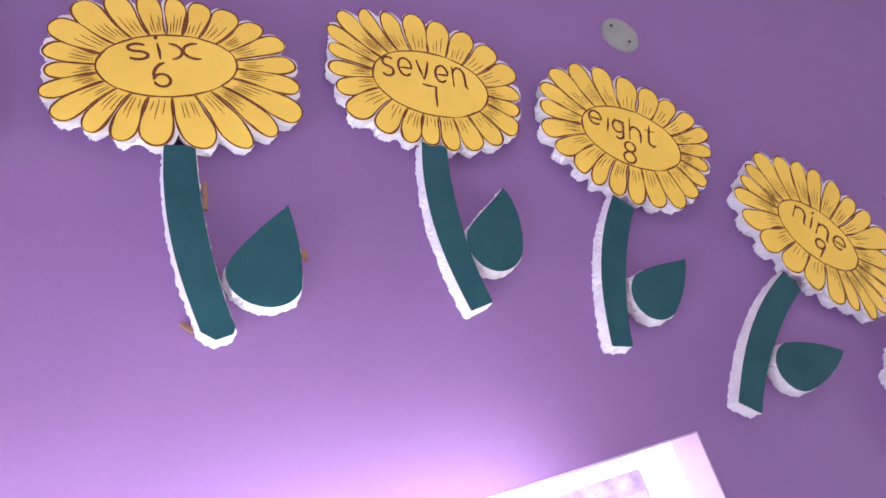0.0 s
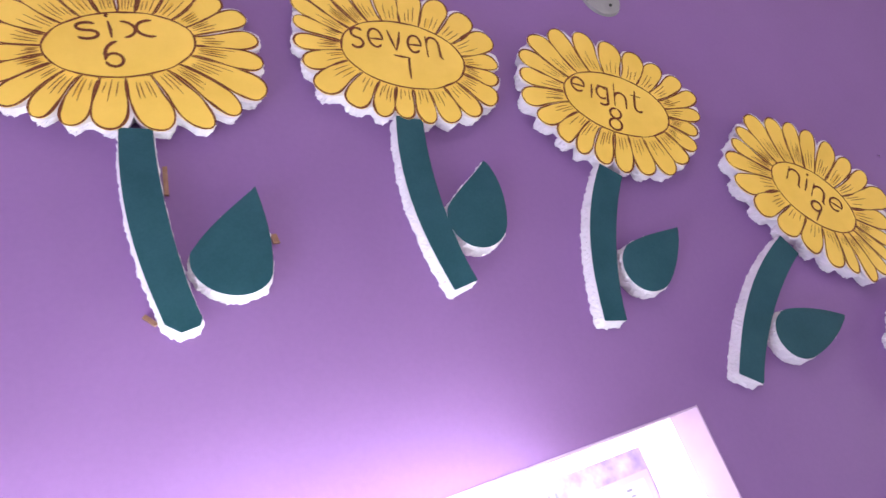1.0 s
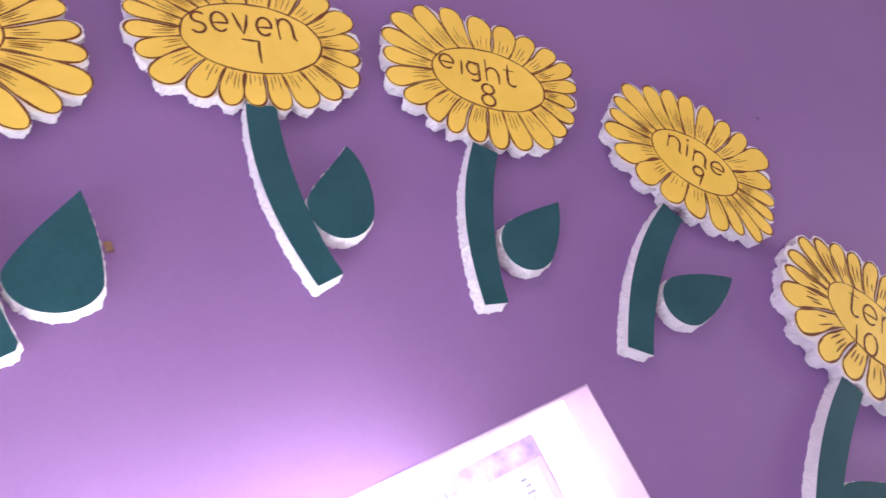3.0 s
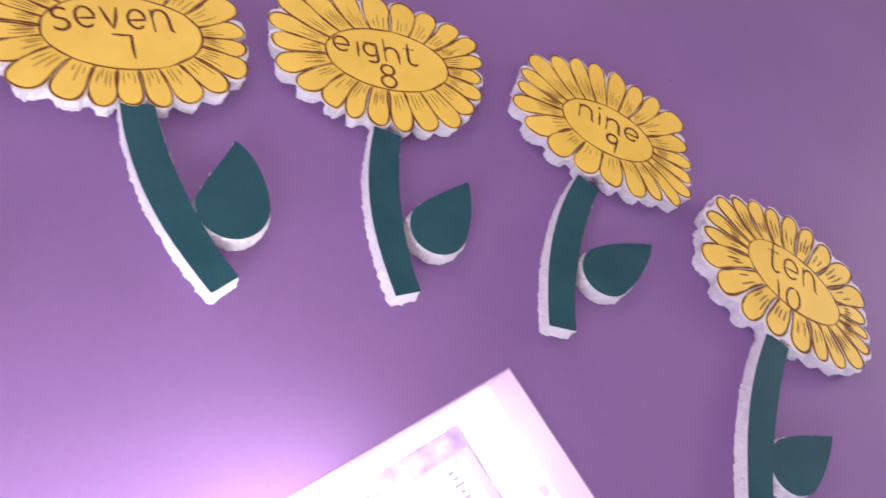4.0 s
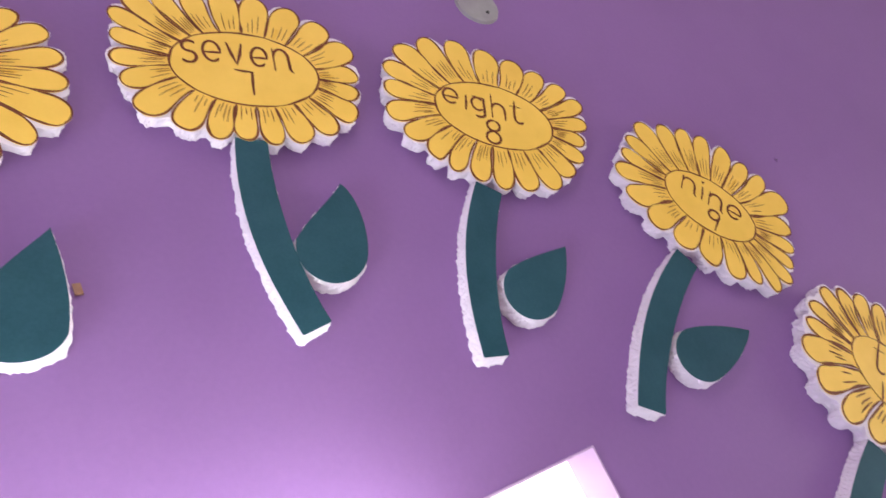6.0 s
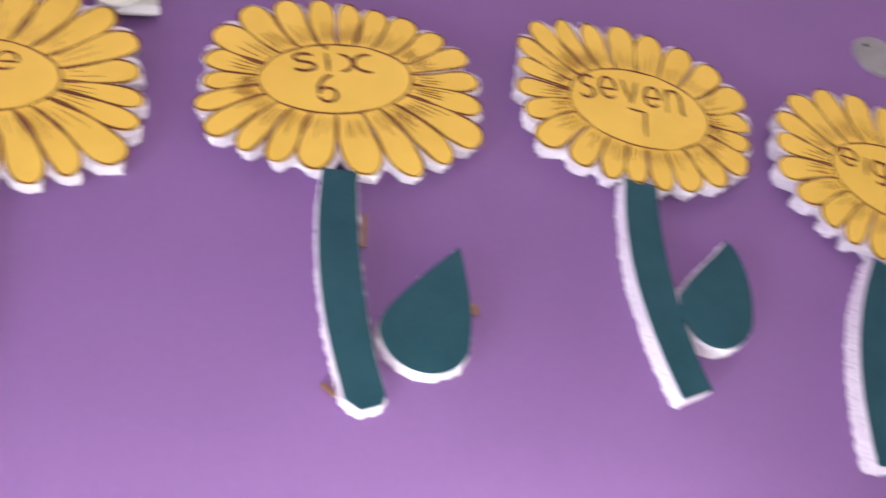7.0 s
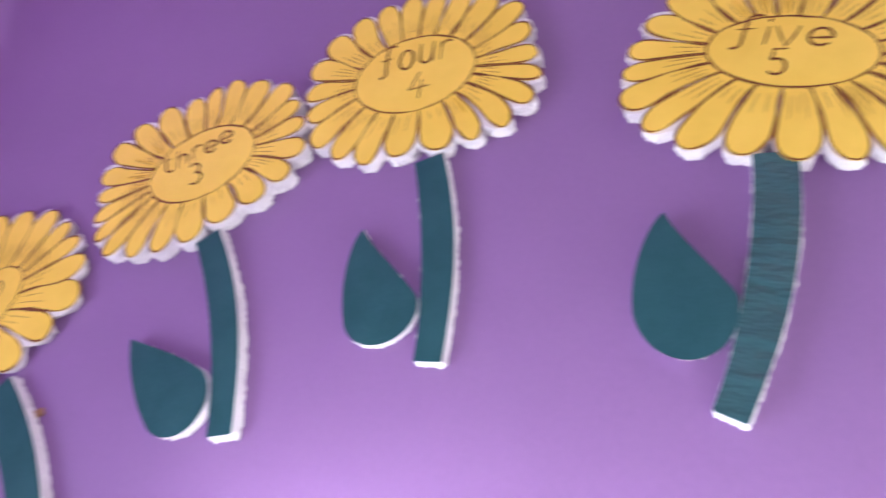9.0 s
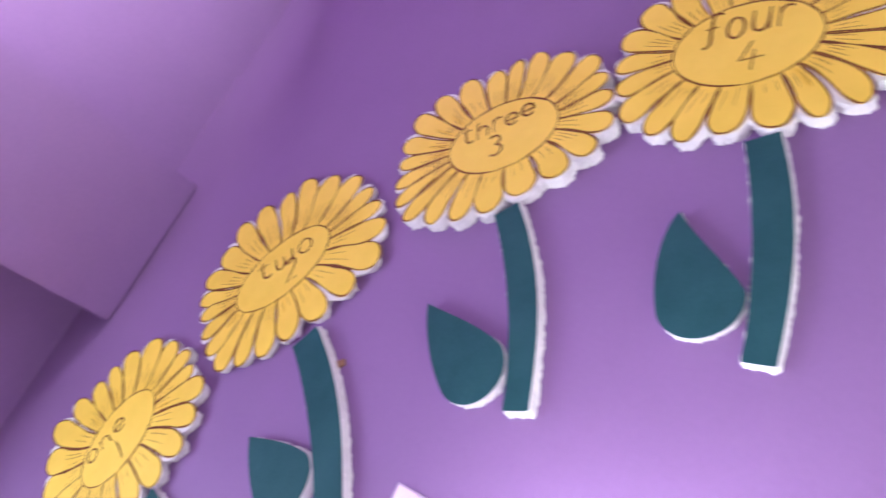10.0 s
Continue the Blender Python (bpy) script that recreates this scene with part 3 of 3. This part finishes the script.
number_flower("eight", "8", (0.7798, 2.1644), 0.406, (0.0859, 0.0536), (-2, 12, 25, 38, 52, 72, 97, 121, 141, 156, 169, 180, 190, 201, 210, 228, 246, 276, 298, 317, 333, 345), (22.2, 21.6, 21.2, 21, 20.4, 17.4, 15.8, 16.8, 18.5, 21, 21.5, 22.1, 21.4, 21.1, 20, 19.1, 18.6, 17.8, 19.7, 22.2, 23.7, 23.4),
              ((0.7129, 2.0636), (0.613, 1.868), 0.0144, 0.0351, 0.0307), ((0.773, 1.9662), (0.6976, 1.9259), 0.0353, 0.41, 0.2, 1.0998), (-0.0164, 0.0041, 0.444, 0.1129, 0.0264, -0.0263, -0.0405, 0.0247), lip=-0.0045, seed=8)
number_flower("nine", "9", (1.0532, 1.9679), 0.826, (0.0781, 0.0493), (2, 13, 22, 34, 58, 83, 106, 123, 139, 148, 162, 175, 192, 207, 228, 250, 275, 293, 315, 330, 342, 352), (27.7, 26.7, 27, 26.6, 20.2, 18.6, 19.1, 21.5, 23.2, 21.7, 22.2, 21.5, 21.4, 21.9, 21.3, 20.7, 19.4, 20.7, 24.2, 25.1, 26.5, 27.4),
              ((0.9509, 1.9065), (0.7643, 1.7556), 0.0152, 0.0349, 0.0358), ((0.9777, 1.7918), (0.88, 1.7885), 0.0346, 0.26, 0.16, 1.1085), (-0.0011, 0.0005, 0.8438, 0.1011, 0.0267, -0.027, -0.0324, 0.0246), lip=-0.0045, weight=1, seed=9, tapes=((0.877, 1.8775, 0.0048, 0.0089, 30),))
number_flower("ten", "10", (1.175, 1.6477), 1.2, (0.0837, 0.0516), (0, 9, 22, 37, 62, 84, 102, 128, 144, 155, 168, 182, 193, 206, 224, 248, 267, 297, 312, 328, 339, 350), (25.3, 24.2, 24.1, 20.8, 16.7, 16.2, 17.4, 19.6, 20.6, 20.9, 22.2, 23, 25.4, 25.2, 23.2, 19.6, 19.1, 20.4, 21, 22.1, 22.9, 24.5),
              ((1.0657, 1.5993), (0.8587, 1.4771), 0.011, 0.0358, 0.035), ((1.0335, 1.4703), (0.9451, 1.4774), 0.0344, 0.39, 0.26, 1.2098), (-0.002, 0.002, 0.93, 0.0875, 0.0371, -0.0515, -0.0235, 0.0268), thick=0.0225, stem_thick=0.0205, lip=-0.003, margin=0.0032, bold=1.9, weight=0.95, seed=10)

# ---- fittings on the wall ----
plate = tagged(new("junction_plate"), "round grey metal cover plate with two screws on the wall", "cover plate")
plate.location = (0.8785, 0, 2.379)
bm = bmesh.new()
bmesh.ops.create_cone(bm, cap_ends=True, segments=40, radius1=0.036, radius2=0.034, depth=0.004, matrix=pose(0, -0.002, 0, 90, 0, 0))
part("plate", bm, GREY, plate)
for sx, sz in ((-0.012, 0.018), (0.010, -0.016)):
    bm = bmesh.new()
    bmesh.ops.create_cone(bm, cap_ends=True, segments=12, radius1=0.003, radius2=0.002, depth=0.002, matrix=pose(sx, -0.005, sz, 90, 0, 0))
    part("screw", bm, DARK, plate)


def lathe(profile, segments=36):
    """A turned solid about the y axis from (radius, distance out of the wall) pairs."""
    bm = bmesh.new()
    rings = []
    for r, d in profile:
        rings.append([bm.verts.new((r * math.cos(math.tau * k / segments), -d, r * math.sin(math.tau * k / segments))) for k in range(segments)])
    for a, b in zip(rings, rings[1:]):
        for k in range(segments):
            bm.faces.new((a[k], a[(k + 1) % segments], b[(k + 1) % segments], b[k]))
    return bm


holder = tagged(new("lamp_holder"), "white round lamp holder without a bulb on the wall", "lamp holder")
holder.location = (-0.050, 0, 2.424)
part("base_plate", boxes((-0.024, 0.033, -0.010, 0.0, -0.030, 0.045), bevel=0.003), WHITE_PLASTIC, holder, "white mounting plate with worn edge")
part("cup", lathe(((0.025, 0.0), (0.030, 0.012), (0.032, 0.026), (0.0305, 0.036), (0.026, 0.042), (0.020, 0.045), (0.0165, 0.044), (0.0155, 0.026))), WHITE_PLASTIC, holder, "white rounded cup")
part("socket", lathe(((0.0160, 0.043), (0.0150, 0.034), (0.010, 0.029), (0.0005, 0.028))), SOCKET, holder, "dark reddish brown open socket")
part("contact", lathe(((0.005, 0.029), (0.005, 0.034), (0.0005, 0.035))), BRASS, holder, "brass contact")
part("tape_strip", boxes((-0.004, 0.036, -0.0125, -0.0105, -0.036, -0.024), bevel=0.0008), WHITE, holder, "strip of white tape")
for ob in holder.children:
    if ob.name.split(".")[0] in ("cup", "socket", "contact"):
        ob.location, ob.rotation_euler = (-0.003, -0.012, 0.007), (radians(30), 0, 0)
        for p in ob.data.polygons:
            p.use_smooth = True

# unseen housing for the added lamp that brightens the side wall
spot = tagged(new("added_wash_lamp"), "unseen white box lamp added to brighten the side wall", "ceiling lamp")
spot.matrix_world = look((-1.1, -0.6, 2.7), (-1.9, -1.13, 2.38))
part("housing", boxes((-0.1, 0.1, -0.22, 0.22, 0.004, 0.06), bevel=0.006), WHITE_PLASTIC, spot)
bm = bmesh.new()
bmesh.ops.create_cone(bm, cap_ends=True, segments=16, radius1=0.01, radius2=0.01, depth=0.40, matrix=spot.matrix_world.inverted() @ pose(-1.075, -0.58, 3.0))
part("hanger", bm, WHITE_PLASTIC, spot)
# unseen panel, added for more light from above
panel = tagged(new("ceiling_panel"), "unseen flat white rectangular lamp added on the ceiling", "ceiling lamp")
panel.location = (0.7, -1.4, 3.2)
part("frame", boxes((-0.9, 0.9, -0.5, 0.5, -0.05, 0.0), bevel=0.006), WHITE_PLASTIC, panel)
part("diffuser", boxes((-0.86, 0.86, -0.46, 0.46, -0.056, -0.0505)), DIFFUSER, panel, "white lit diffuser")
mark = tagged(new("nail_hole"), "small dark nail hole in the purple wall", "nail hole")
mark.location = (1.298, 0, 2.025)
part("rim", lathe(((0.0045, 0.0), (0.0035, 0.0012), (0.0018, 0.0014), (0.0015, 0.0002)), 10), PURPLE, mark)
part("hole", lathe(((0.0018, 0.0008), (0.0003, 0.0007)), 8), DARK, mark)
